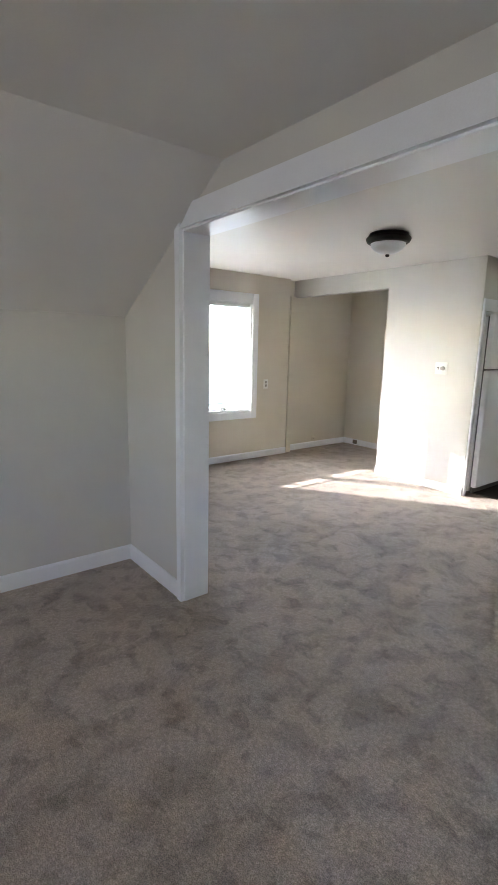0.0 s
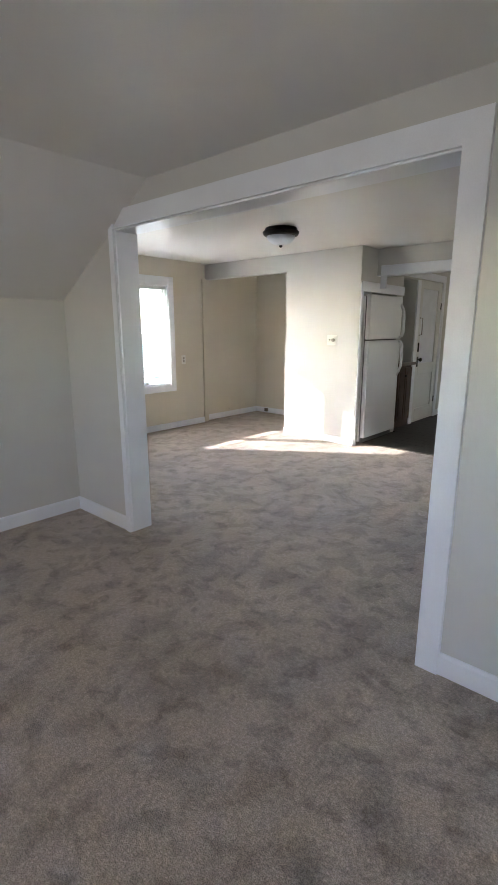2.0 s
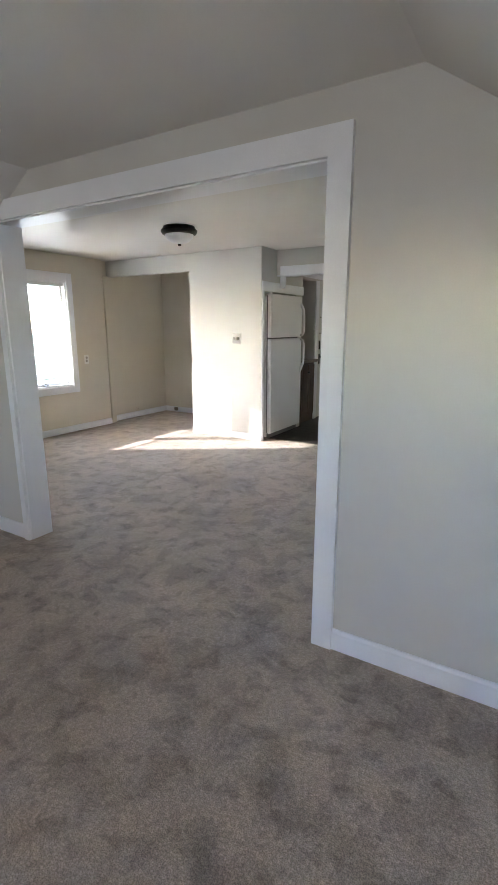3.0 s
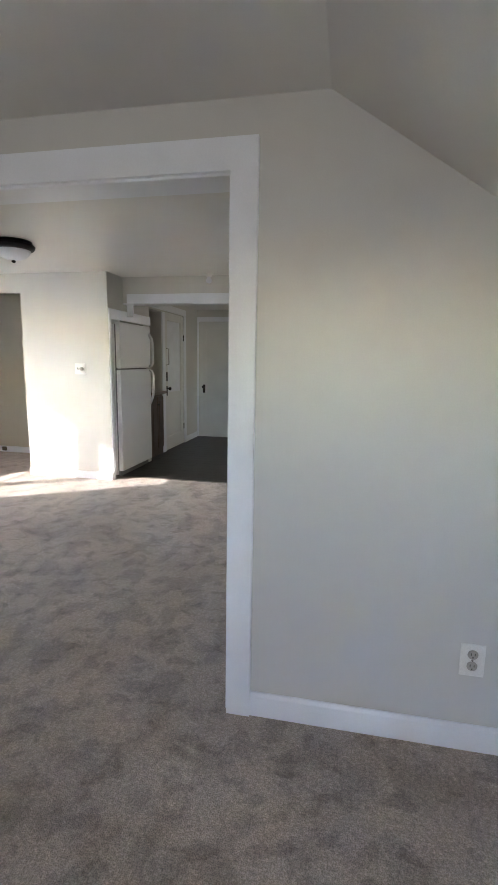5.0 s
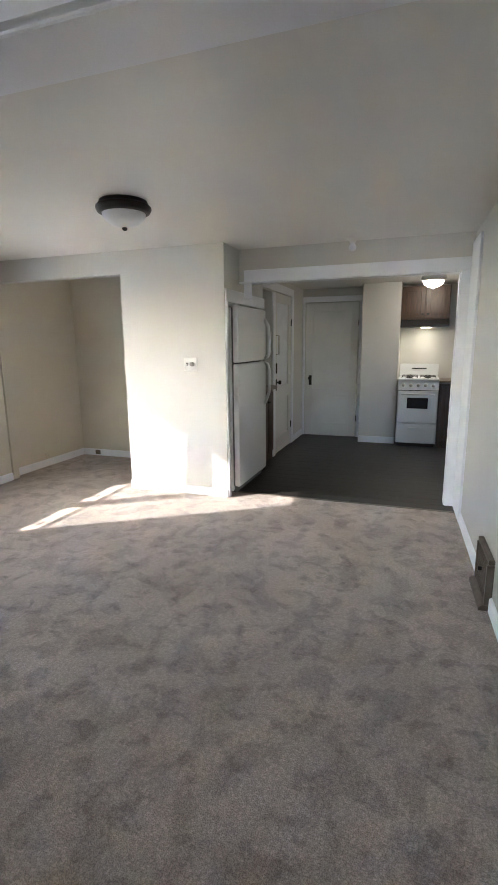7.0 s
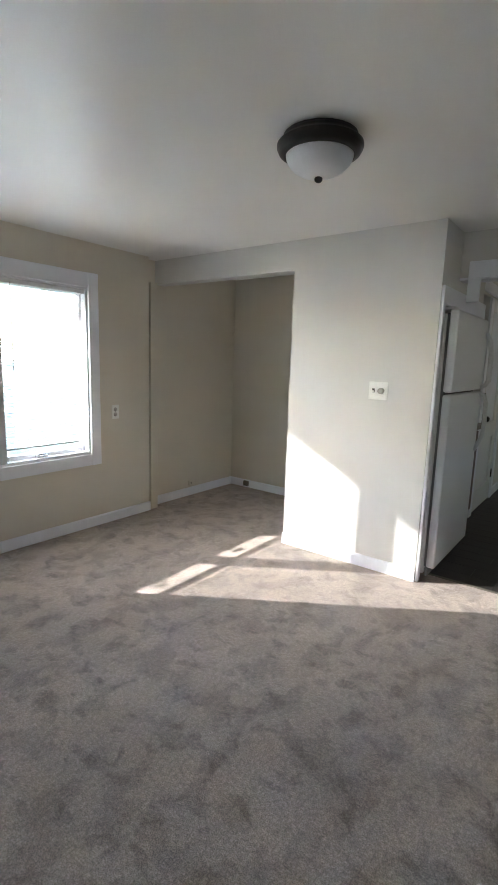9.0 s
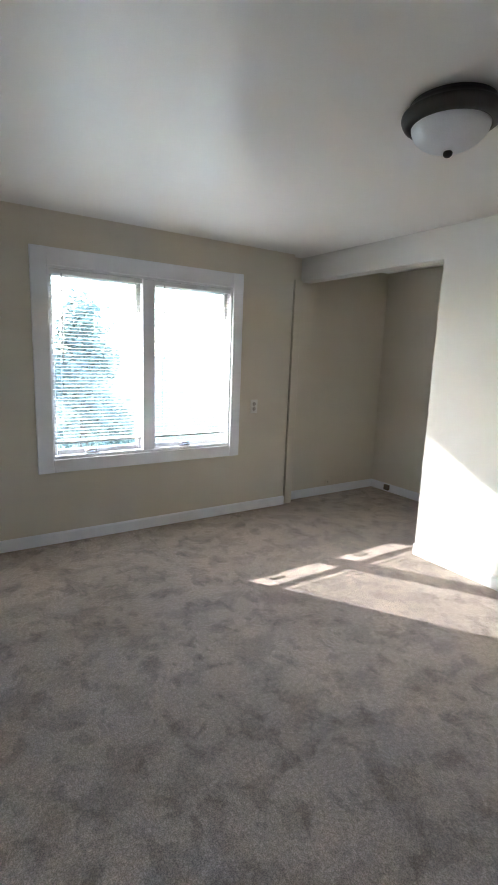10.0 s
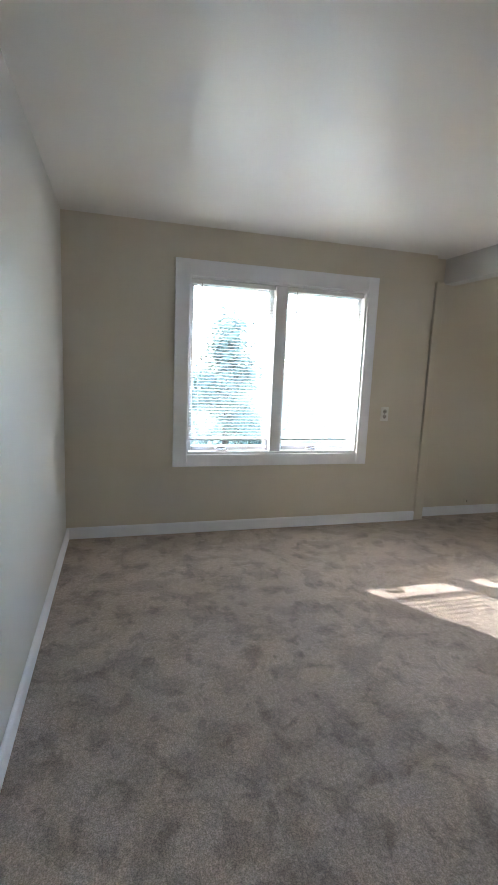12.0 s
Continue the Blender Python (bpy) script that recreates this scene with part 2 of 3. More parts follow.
# floors
structure("floor_carpet", box(XW - 0.2, 4.63, -1.4, 4.95, -0.12, 0.0), CARPET_MAT, "worn greige cut-pile wall-to-wall carpet with trodden patches")
structure("floor_carpet_alcove", box(4.63, AE + 0.1, PS + 0.06, 4.95, -0.12, 0.0), CARPET_MAT, "greige cut-pile carpet in the alcove")
kitchen_floor = structure("floor_kitchen", box(4.64, KB + 0.6, -1.7, PS + 0.06, -0.12, -0.012), SUBFLOOR, "dark wood-look vinyl plank kitchen floor")
# floor strip added behind the doors, out of view, to keep outside light out
structure("floor_kitchen_edge", box(AE + 0.1, KB + 0.6, PS + 0.06, 3.0, -0.12, -0.012), SUBFLOOR, "dark subfloor added under and behind the kitchen doors to block light")

# ceilings
SL = (C1 - KZ) / (KN - 1.76)
structure("ceiling_first_room", prism([(KS - 0.2, KZ - 0.14), (KS, KZ), (-0.215, C1), (1.76, C1), (KN, KZ), (KN + 0.2, KZ - 0.12), (KN + 0.2, 2.5), (KS - 0.2, 2.5)], "x", XW - 0.1, DW), CEIL, "painted attic ceiling with sloped sides")
structure("ceiling_second_room", box(DE, KX + 0.13, -0.1, 5.0, C2, C2 + 0.25), CEIL, "satin off-white painted ceiling")
structure("ceiling_alcove", box(KX + 0.13, AE + 0.2, PS + 0.0, 5.0, C2 + 0.003, C2 + 0.25), CEIL)
bm = box(KX + 0.13, KB + 0.7, -1.7, PS, 2.19, 2.5)
add_box(bm, AE + 0.2, KB + 0.7, PS, 3.2, 2.19, 2.5)
structure("ceiling_kitchen", bm, CEIL, "off-white painted kitchen ceiling")

# first room
bm = bmesh.new()
add_box(bm, DW, DE, -1.4, OP0 - 0.02, 0, 2.48)
prism([(DW, OP1 + 0.02), (DE, OP1 + 0.02), (DN, 5.0), (DW, 5.0)], "z", 0, 2.48, bm)
add_box(bm, DW, DE, OP0 - 0.02, OP1 + 0.02, OPH + 0.02, 2.48)
structure("wall_divider", bm, WALL, "greige painted wall with a wide cased opening")
structure("wall_knee_north", box(XW, DW, KN, KN + 0.15, 0, KZ + 0.02), WALL, "low greige painted knee wall")
structure("wall_knee_south", box(XW, DW, KS - 0.15, KS, 0, KZ + 0.02), WALL, "low greige painted knee wall")
# assumed opening, out of view; sized and placed to set the room's light
bm = box(XW - 0.15, XW, KS - 0.15, -0.8, 0, 2.48)
add_box(bm, XW - 0.15, XW, 0.25, KN + 0.15, 0, 2.48)
add_box(bm, XW - 0.15, XW, -0.8, 0.25, 0, 1.32)
add_box(bm, XW - 0.15, XW, -0.8, 0.25, 1.72, 2.48)
structure("wall_back", bm, WALL, "greige painted back wall with an assumed window opening, out of view")

# cased opening: jamb lining and casings
bm = bmesh.new()
add_box(bm, DW - 0.004, DE + 0.004, OP0 - 0.02, OP0, 0, OPH, 0.003)
structure("trim_jamb", bm, TRIM, "white painted jamb board")
structure("trim_jamb", box(DW - 0.004, DE + 0.004, OP1, OP1 + 0.02, 0, OPH, bevel=0.003), TRIM, "white painted jamb board")
structure("trim_jamb_head", box(DW - 0.004, DE + 0.004, OP0 - 0.02, OP1 + 0.02, OPH, OPH + 0.02, bevel=0.003), TRIM, "white painted head board")
CW = 0.097
structure("trim_casing", box(DW - 0.024, DW - 0.001, OP0 - CW, OP0 - 0.008, 0, OPH + 0.008), TRIM, "white painted flat casing")
structure("trim_casing", prism([(OP1 + 0.008, 0), (OP1 + CW - 0.045, 0), (OP1 + CW - 0.045, C1 - SL * (OP1 + CW - 0.045 - 1.76)), (OP1 + 0.008, C1 - SL * (OP1 + 0.008 - 1.76))], "x", DW - 0.024, DW - 0.001), TRIM, "white painted flat casing cut to the slope")
TOPC = OPH + 0.106
structure("trim_casing_head", prism([(OP0 - CW, OPH + 0.008), (OP1 + 0.006, OPH + 0.008), (1.76 + (C1 - TOPC) / SL + 0.0, TOPC), (OP0 - CW, TOPC)], "x", DW - 0.024, DW - 0.001), TRIM, "white painted flat head casing")
structure("trim_casing_far", box(DE + 0.001, DE + 0.022, OP0 + 0.032, OP1 + 0.008, OPH + 0.008, OPH + 0.1, bevel=0.004, seg=2), TRIM, "white painted flat head casing")


# ---- baseboards ----
def baseboard(name, axis, lo, hi, face, out, h=0.082):
    """A board along an axis with an eased top edge; out: +1 or -1, away from the wall."""
    f, t = face + out * 0.001, out * 0.015
    prof = [(f, 0.0), (f + t, 0.0), (f + t, h - 0.012), (f + t * 0.72, h - 0.004), (f + t * 0.4, h), (f, h)]
    return structure(name, prism(prof, "y" if axis == "y" else "x", lo, hi), TRIM, "white painted baseboard")


baseboard("baseboard", "x", XW, DW, KN, -1, h=0.094)
baseboard("baseboard", "x", XW, DW, KS, 1, h=0.094)
baseboard("baseboard", "y", OP1 + CW - 0.045, KN - 0.016, DW, -1, h=0.094)
baseboard("baseboard", "y", KS + 0.016, OP0 - CW, DW, -1, h=0.094)
west_board = baseboard("baseboard", "y", 0.0, NW - 0.016 - OP1 - CW, 0.0, 1)
west_board.matrix_world = pose(DE + 0.002, OP1 + CW, 0, 0, 0, -math.degrees(math.atan2(DN - DE, NW - OP1)))
baseboard("baseboard", "x", DN - 0.002, 4.306, NW, -1)
baseboard("baseboard", "x", 4.404, AE, ANW, -1)
baseboard("baseboard", "y", PN + 0.02, ANW - 0.016, AE, -1)
baseboard("baseboard", "y", PS, PN, PX, -1)
south_boards = [baseboard("baseboard", "x", DE + 0.004, 3.06, SW, 1)]
south_boards.append(baseboard("baseboard", "x", 3.42, 4.40, SW, 1))

# second room walls
SKEW = Matrix.Translation((1.413, SW, 0)) @ pose(0, 0, 0, 0, 0, 2.22) @ Matrix.Translation((-1.413, -SW, 0))
wall_south = structure("wall_south", box(DE + 0.002, KX + 0.10, SW - 0.14, SW, 0, C2 - 0.001), WALL, "satin greige painted wall")
wall_south.matrix_world = SKEW
south_boards.append(structure("trim_corner_board", box(4.402, 4.79, SW + 0.001, SW + 0.02, 0, 2.15, bevel=0.004, seg=2), TRIM, "white painted board beside the kitchen opening"))
for o in south_boards:
    o.matrix_world = SKEW
WX0, WX1, WZ0, WZ1 = 2.278, 3.698, 0.604, 1.905
bm = bmesh.new()
add_box(bm, DE, WX0, NW, 4.75, 0, C2)
add_box(bm, WX1, 4.306, NW, 4.75, 0, C2)
add_box(bm, WX0, WX1, NW, 4.75, 0, WZ0)
add_box(bm, WX0, WX1, NW, 4.75, WZ1, C2)
structure("wall_north", bm, WALL_TAN_BOUNCE, "window wall painted tan, partly for warm bounced light")
structure("wall_alcove_north", box(4.306, AE + 0.15, ANW, 4.93, 0, C2), WALL_TAN_BOUNCE, "alcove wall painted tan, partly for warm bounced light")
structure("wall_alcove_east", box(AE, AE + 0.15, PN - 0.1, ANW, 0, C2), WALL_TAN_BOUNCE, "alcove wall painted tan, partly for warm bounced light")
# pier: a hollow block that takes the refrigerator
bm = bmesh.new()
add_box(bm, PX, PX + 0.065, PS, PN, 0, C2)
add_box(bm, PX + 0.065, AE, PN - 0.09, PN, 0, C2)
add_box(bm, PX + 0.065, 5.42, PS, PS + 0.1, 1.755, C2)
add_box(bm, 5.36, 5.42, PS, PN - 0.09, 0, 1.80)
add_box(bm, PX, 4.57, PN, ANW, ALH, C2)
structure("wall_pier", bm, WALL, "greige painted pier beside the alcove, under a dropped header")
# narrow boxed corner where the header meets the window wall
structure("trim_corner_post", box(4.322, 4.402, NW - 0.006, ANW, 0, ALH - 0.001, bevel=0.003), WALL_TAN_BOUNCE, "boxed pipe in the corner, painted tan partly for warm bounced light")

# kitchen shell
bm = bmesh.new()
add_box(bm, KX, KX + 0.12, SW, PS, 1.955, C2)
add_box(bm, KX, KX + 0.12, SW, 0.33, 0, 1.955)
add_box(bm, KX, KX + 0.12, -1.7, SW - 0.14, 0, C2)
structure("wall_kitchen_opening", bm, WALL, "greige painted wall over the kitchen opening")
structure("trim_kitchen_head", box(KX - 0.022, KX - 0.001, 0.235, 2.165, 1.945, 2.05, bevel=0.004, seg=2), TRIM, "white painted head casing")
structure("trim_kitchen_casing", box(KX - 0.022, KX - 0.001, 0.235, 0.335, 0, 1.945, bevel=0.004, seg=2), TRIM, "white painted casing")
structure("trim_kitchen_casing", box(KX - 0.022, KX - 0.001, 2.09, 2.165, 1.80, 1.945, bevel=0.004, seg=2), TRIM, "white painted casing")
structure("trim_kitchen_jamb", box(KX - 0.001, KX + 0.124, 0.33, 0.345, 0, 1.94), TRIM, "white painted jamb board")
structure("trim_kitchen_jamb_head", box(KX - 0.001, KX + 0.124, 0.345, PS, 1.94, 1.954), TRIM, "white painted head board")
KCAS = 2.19
bm = bmesh.new()
add_box(bm, 5.42, 5.66, KNW, KNW + 0.12, 0, KCAS)
add_box(bm, 5.66, 6.14, KNW, KNW + 0.12, 2.0, KCAS)
add_box(bm, 6.14, 6.26, KNW, KNW + 0.12, 0, KCAS)
add_box(bm, 6.26, 7.06, KNW, KNW + 0.12, 2.02, KCAS)
add_box(bm, 7.06, KB + 0.12, KNW, KNW + 0.12, 0, KCAS)
add_box(bm, 5.42, 5.54, PS, KNW, 0, KCAS + 0.03)
structure("wall_kitchen_north", bm, WALL, "greige painted kitchen wall with a doorway and a niche")
bm = bmesh.new()
add_box(bm, 5.55, 5.66, KNW + 0.12, 3.0, 0, KCAS)
add_box(bm, 6.14, 6.25, KNW + 0.12, 3.0, 0, KCAS)
add_box(bm, 5.66, 6.14, 2.9, 3.0, 0, KCAS)
add_box(bm, 5.55, 6.25, KNW + 0.12, 3.0, KCAS, KCAS + 0.1)
# unseen panel behind the closed door, added to stop a light leak
add_box(bm, 6.25, 7.2, KNW + 0.14, KNW + 0.22, -0.012, KCAS + 0.1)
structure("wall_niche", bm, WALL, "shaded greige niche behind the low cabinet, plus an added unseen light-blocking panel")
bm = bmesh.new()
add_box(bm, KB, KB + 0.12, 2.255, KNW, 0, KCAS)
add_box(bm, KB, KB + 0.12, 1.47, 2.255, 1.99, KCAS)
add_box(bm, KB, KB + 0.12, 1.36, 1.47, 0, KCAS)
add_box(bm, KB + 0.12, KB + 0.24, -1.7, 2.6, 0, KCAS)
structure("wall_kitchen_back", bm, WALL, "greige painted kitchen back wall")
structure("wall_chimney", box(7.437, KB + 0.12, 0.88, 1.385, 0, KCAS, bevel=0.004), WALL, "cream painted boxed chimney breast")
structure("wall_kitchen_south", box(KX + 0.12, KB + 0.2, -1.7, -1.58, 0, KCAS), WALL, "greige painted kitchen wall")
structure("baseboard", box(7.42, 7.436, 0.88, 1.385, -0.01, 0.09, bevel=0.003), TRIM, "white painted baseboard")
structure("baseboard", box(7.14, KB, KNW - 0.015, KNW - 0.001, -0.01, 0.09, bevel=0.003), TRIM, "white painted baseboard")
# casings of niche, door and back door
for x0, x1, z0, z1 in ((5.56, 5.65, 0, 2.0), (6.15, 6.25, 0, 2.0), (7.07, 7.16, 0, 2.02), (5.56, 7.16, 2.021, 2.115)):
    structure("trim_kitchen_door", box(x0, x1, KNW - 0.02, KNW - 0.001, z0 - 0.01 if z0 == 0 else z0, z1, bevel=0.003), TRIM, "white painted casing")
for y0, y1, z0, z1 in ((2.262, 2.297, -0.01, 1.995), (1.39, 1.462, -0.01, 1.995), (1.39, 2.297, 1.996, 2.075)):
    structure("trim_back_door", box(KB - 0.02, KB - 0.001, y0, y1, z0, z1, bevel=0.003), TRIM, "white painted casing")
# white casing round the refrigerator niche
structure("trim_fridge_casing", box(PX + 0.004, 5.54, PS - 0.02, PS - 0.001, 1.758, 1.865, bevel=0.003), TRIM, "white painted head casing over the refrigerator")
structure("trim_fridge_casing", box(PX + 0.002, PX + 0.042, PS - 0.02, PS - 0.001, 0.0, 1.758, bevel=0.003), TRIM, "white painted casing beside the refrigerator")
structure("trim_threshold", box(4.622, 4.645, 0.15, PS, -0.01, 0.006, bevel=0.003), STRIP, "metal strip between carpet and vinyl")

# ---- window with two casement sashes ----
window = tagged(new("window_1"), "white painted double casement window with cranks", "window", kind="structure")
MX0, MX1 = 2.937, 3.028
F = NW - 0.022
part("casing", box(2.180, WX0 + 0.006, F, NW - 0.001, 0.518, 2.010, bevel=0.004, seg=2), TRIM, window)
part("casing", box(WX1 - 0.006, 3.782, F, NW - 0.001, 0.518, 2.010, bevel=0.004, seg=2), TRIM, window)
part("casing", box(WX0 + 0.006, WX1 - 0.006, F + 0.001, NW - 0.001, WZ1 - 0.006, 2.009, bevel=0.004, seg=2), TRIM, window)
part("casing", box(WX0 + 0.006, WX1 - 0.006, F + 0.001, NW - 0.001, 0.519, WZ0 + 0.006, bevel=0.004, seg=2), TRIM, window)
part("mullion", box(MX0, MX1, NW + 0.004, 4.745, WZ0 + 0.022, WZ1 - 0.02, bevel=0.004), TRIM, window)
bm = bmesh.new()
add_box(bm, WX0, WX0 + 0.018, NW + 0.001, 4.748, WZ0, WZ1)
add_box(bm, WX1 - 0.018, WX1, NW + 0.001, 4.748, WZ0, WZ1)
add_box(bm, WX0 + 0.018, WX1 - 0.018, NW + 0.001, 4.748, WZ0, WZ0 + 0.02)
add_box(bm, WX0 + 0.018, WX1 - 0.018, NW + 0.001, 4.748, WZ1 - 0.018, WZ1)
part("window_frame", bm, TRIM, window)
for x0, x1 in ((WX0 + 0.018, MX0), (MX1, WX1 - 0.018)):
    bm = bmesh.new()
    y0, y1, r = 4.69, 4.735, 0.03
    add_box(bm, x0, x0 + r, y0, y1, WZ0 + 0.02, WZ1 - 0.018, 0.004)
    add_box(bm, x1 - r, x1, y0, y1, WZ0 + 0.02, WZ1 - 0.018, 0.004)
    add_box(bm, x0 + r, x1 - r, y0, y1, WZ0 + 0.02, WZ0 + 0.06, 0.004)
    add_box(bm, x0 + r, x1 - r, y0, y1, WZ1 - 0.06, WZ1 - 0.018, 0.004)
    sash = part("sash", bm, VINYL, window)
    pane = part("pane", box(x0 + r - 0.004, x1 - r + 0.004, 4.711, 4.715, WZ0 + 0.055, WZ1 - 0.056), GLASS, sash, "clear window glass")
    pane.visible_shadow = False
    part("stool", box(x0, x1, NW + 0.001, y0 - 0.001, WZ0 + 0.0205, WZ0 + 0.026, bevel=0.001), TRIM, window)
    cx = (x0 + x1) / 2 - 0.06
    bm = box(cx - 0.045, cx + 0.045, NW + 0.012, NW + 0.05, WZ0 + 0.027, WZ0 + 0.042, bevel=0.006, seg=2)
    tube([(cx + 0.025, NW + 0.03, WZ0 + 0.04), (cx + 0.03, NW + 0.01, WZ0 + 0.055), (cx + 0.0, NW + 0.002, WZ0 + 0.058), (cx - 0.06, NW + 0.002, WZ0 + 0.05)], 0.009, bm=bm)
    part("crank_handle", bm, CHROME, window, "worn metal casement crank")


# roof overhang outside the window
structure("eave", box(1.0, 5.9, 4.935, 5.46, 2.07, 2.23, bevel=0.01), TRIM, "white painted soffit and fascia of the roof overhang")

# ---- blinds ----
def blind(x0, x1, drop):
    b = thing("window_blind", "white horizontal mini blind, lowered, slats open", "blind", group="blinds in the window")
    y, top = 4.661, WZ1 - 0.02
    part("head_rail", box(x0, x1, y - 0.019, y + 0.019, top - 0.034, top, bevel=0.003), VINYL, b)
    part("bottom_rail", box(x0 + 0.003, x1 - 0.003, y - 0.013, y + 0.013, drop, drop + 0.014, bevel=0.003), VINYL, b)
    bm = bmesh.new()
    w, n = 0.0125, 5
    a = [bm.verts.new((x0 + 0.004, w * (2 * i / n - 1), 0.0022 * (1 - (2 * i / n - 1) ** 2))) for i in range(n + 1)]
    c = [bm.verts.new((x1 - 0.004, w * (2 * i / n - 1), 0.0022 * (1 - (2 * i / n - 1) ** 2))) for i in range(n + 1)]
    for i in range(n):
        bm.faces.new((a[i], c[i], c[i + 1], a[i + 1])).smooth = True
    me = mesh_of("slat", bm, SLAT)
    count = int((top - 0.045 - drop - 0.02) / 0.0235)
    for i in range(count):
        s = new("slat", me)
        s.parent = b
        s.matrix_local = pose(random.uniform(-0.001, 0.001), y, drop + 0.026 + i * 0.0235, SLAT_TILT + random.uniform(-2, 2), 0, 0)
    for fx in (0.10, 0.9):
        x = x0 + (x1 - x0) * fx
        bm = tube([(x, y - 0.0135, drop + 0.01), (x, y - 0.0135, top - 0.03)], 0.0009, 5)
        tube([(x, y + 0.0135, drop + 0.01), (x, y + 0.0135, top - 0.03)], 0.0009, 5, bm)
        part("ladder_cord", bm, SLAT, b)
    part("tilt_wand", tube([(x0 + 0.075, y - 0.024, top - 0.03), (x0 + 0.074, y - 0.026, top - 0.3), (x0 + 0.072, y - 0.026, top - 0.62)], 0.0042, 8), CHROME, b, "clear plastic tilt wand")
    part("lift_cord", tube([(x1 - 0.05, y - 0.024, top - 0.03), (x1 - 0.052, y - 0.026, top - 0.55), (x1 - 0.049, y - 0.026, top - 1.0)], 0.0016, 5), SLAT, b)
    return b


SLAT_TILT = 5
blind(WX0 + 0.022, MX0 - 0.004, 0.714)
blind(MX1 + 0.004, WX1 - 0.022, 0.714)


# ---- ceiling light, unlit ----
def dome_light(name, label, x, y, z, r, glass, pan):
    o = thing(name, label, "ceiling light", Matrix.Translation((x, y, z)))
    part("pan", lathe([(0.0, 0.0), (r * 0.86, 0.0), (r * 0.88, -0.012), (r * 0.95, -0.026), (r, -0.032), (r * 1.005, -0.040), (r * 0.985, -0.050), (r * 0.955, -0.056), (r * 0.95, -0.060), (r * 0.90, -0.066), (r * 0.83, -0.070), (r * 0.79, -0.070), (r * 0.78, -0.054), (0, -0.054)], 56), pan, o)
    prof = [(r * 0.79, -0.064)] + [(r * 0.79 * math.cos(a), -0.064 - 0.082 * math.sin(a)) for a in [i * math.pi / 2 / 12 for i in range(1, 12)]] + [(0, -0.146)]
    part("shade", lathe(prof, 56), glass, o, "frosted white glass bowl")
    part("finial", lathe([(0, -0.142), (0.012, -0.143), (0.016, -0.149), (0.015, -0.157), (0.009, -0.163), (0, -0.165)], 20), pan, o)
    return o


dome_light("ceiling_light", "unlit flush-mount light with frosted bowl and dark bronze rim", 3.167, 2.34, C2, 0.164, FROST, BRONZE)

# ---- small wall things ----
def outlet(name, label, m, face=SOCKET, w=0.072, h=0.118):
    """Faces -y in its own axes."""
    o = thing(name, label, "outlet", m, "outlets")
    part("cover_plate", box(-w / 2, w / 2, -0.006, 0, -h / 2, h / 2, bevel=0.003, seg=2), PLATE, o)
    for z in (0.021, -0.021):
        s = part("socket", lathe([(0, 0.0025), (0.0165, 0.0025), (0.0175, 0.0), (0, 0.0)], 20, m=pose(0, -0.006, z, 90)), face, o)
        bm = box(-0.0075, -0.0050, -0.0092, -0.0084, z - 0.002, z + 0.007)
        add_box(bm, 0.0050, 0.0075, -0.0092, -0.0084, z - 0.002, z + 0.006)
        add_box(bm, -0.002, 0.002, -0.0092, -0.0084, z - 0.011, z - 0.007)
        part("slots", bm, SLOT, s)
    part("screw", lathe([(0, 0.0012), (0.003, 0.001), (0.0034, 0), (0, 0)], 12, m=pose(0, -0.006, 0, 90)), CHROME, o)
    return o


outlet("wall_outlet", "white duplex outlet on the window wall", pose(3.936, NW - 0.001, 0.935))
outlet("wall_outlet", "white duplex outlet low on the greige wall", pose(DW - 0.001, -0.765, 0.338, 0, 0, -90), w=0.08)
outlet("wall_outlet", "white duplex outlet on the satin wall", SKEW @ pose(1.83, SW + 0.001, 0.60, 0, 0, 180))

sw = thing("light_switch", "white double switch plate with a dimmer knob", "light switch", pose(PX - 0.001, 2.562, 1.222, 0, 0, -90))
part("cover_plate", box(-0.064, 0.064, -0.007, 0, -0.059, 0.059, bevel=0.004, seg=2), PLATE, sw)
part("toggle_slot", box(-0.040, -0.022, -0.0085, -0.006, -0.013, 0.013, bevel=0.001), SLOT, sw)
part("toggle", box(-0.036, -0.026, -0.019, -0.008, -0.011, 0.001, bevel=0.002), PLATE, sw)
part("dimmer_knob", lathe([(0, 0.03), (0.015, 0.03), (0.0185, 0.026), (0.0195, 0.004), (0.0195, 0), (0, 0)], 28, m=pose(0.024, -0.007, 0.0, 90)), SOCKET, sw, "round dimmer knob")
for x in (-0.031, 0.024):
    for z in (-0.045, 0.045):
        part("screw", lathe([(0, 0.001), (0.003, 0.001), (0.0034, 0), (0, 0)], 10, m=pose(x, -0.007, z, 90)), PLATE, sw)

jack = thing("phone_jack", "small brown jack box fixed to the baseboard", "jack box", pose(AE - 0.017, 4.47, 0.045, 0, 0, -90))
part("box", box(-0.03, 0.03, -0.028, 0, -0.025, 0.03, bevel=0.004, seg=2), REGISTER, jack)
part("socket", box(-0.008, 0.008, -0.0295, -0.0275, -0.012, 0.004), SLOT, jack)
plug = thing("phone_jack", "small painted-over jack plate above the baseboard", "jack box", pose(4.93, ANW - 0.001, 0.125))
part("plate", box(-0.032, 0.032, -0.012, 0, -0.024, 0.03, bevel=0.005, seg=2), WALL_TAN_BOUNCE, plug)
part("socket", box(-0.006, 0.006, -0.0135, -0.0115, -0.006, 0.006), SLOT, plug)

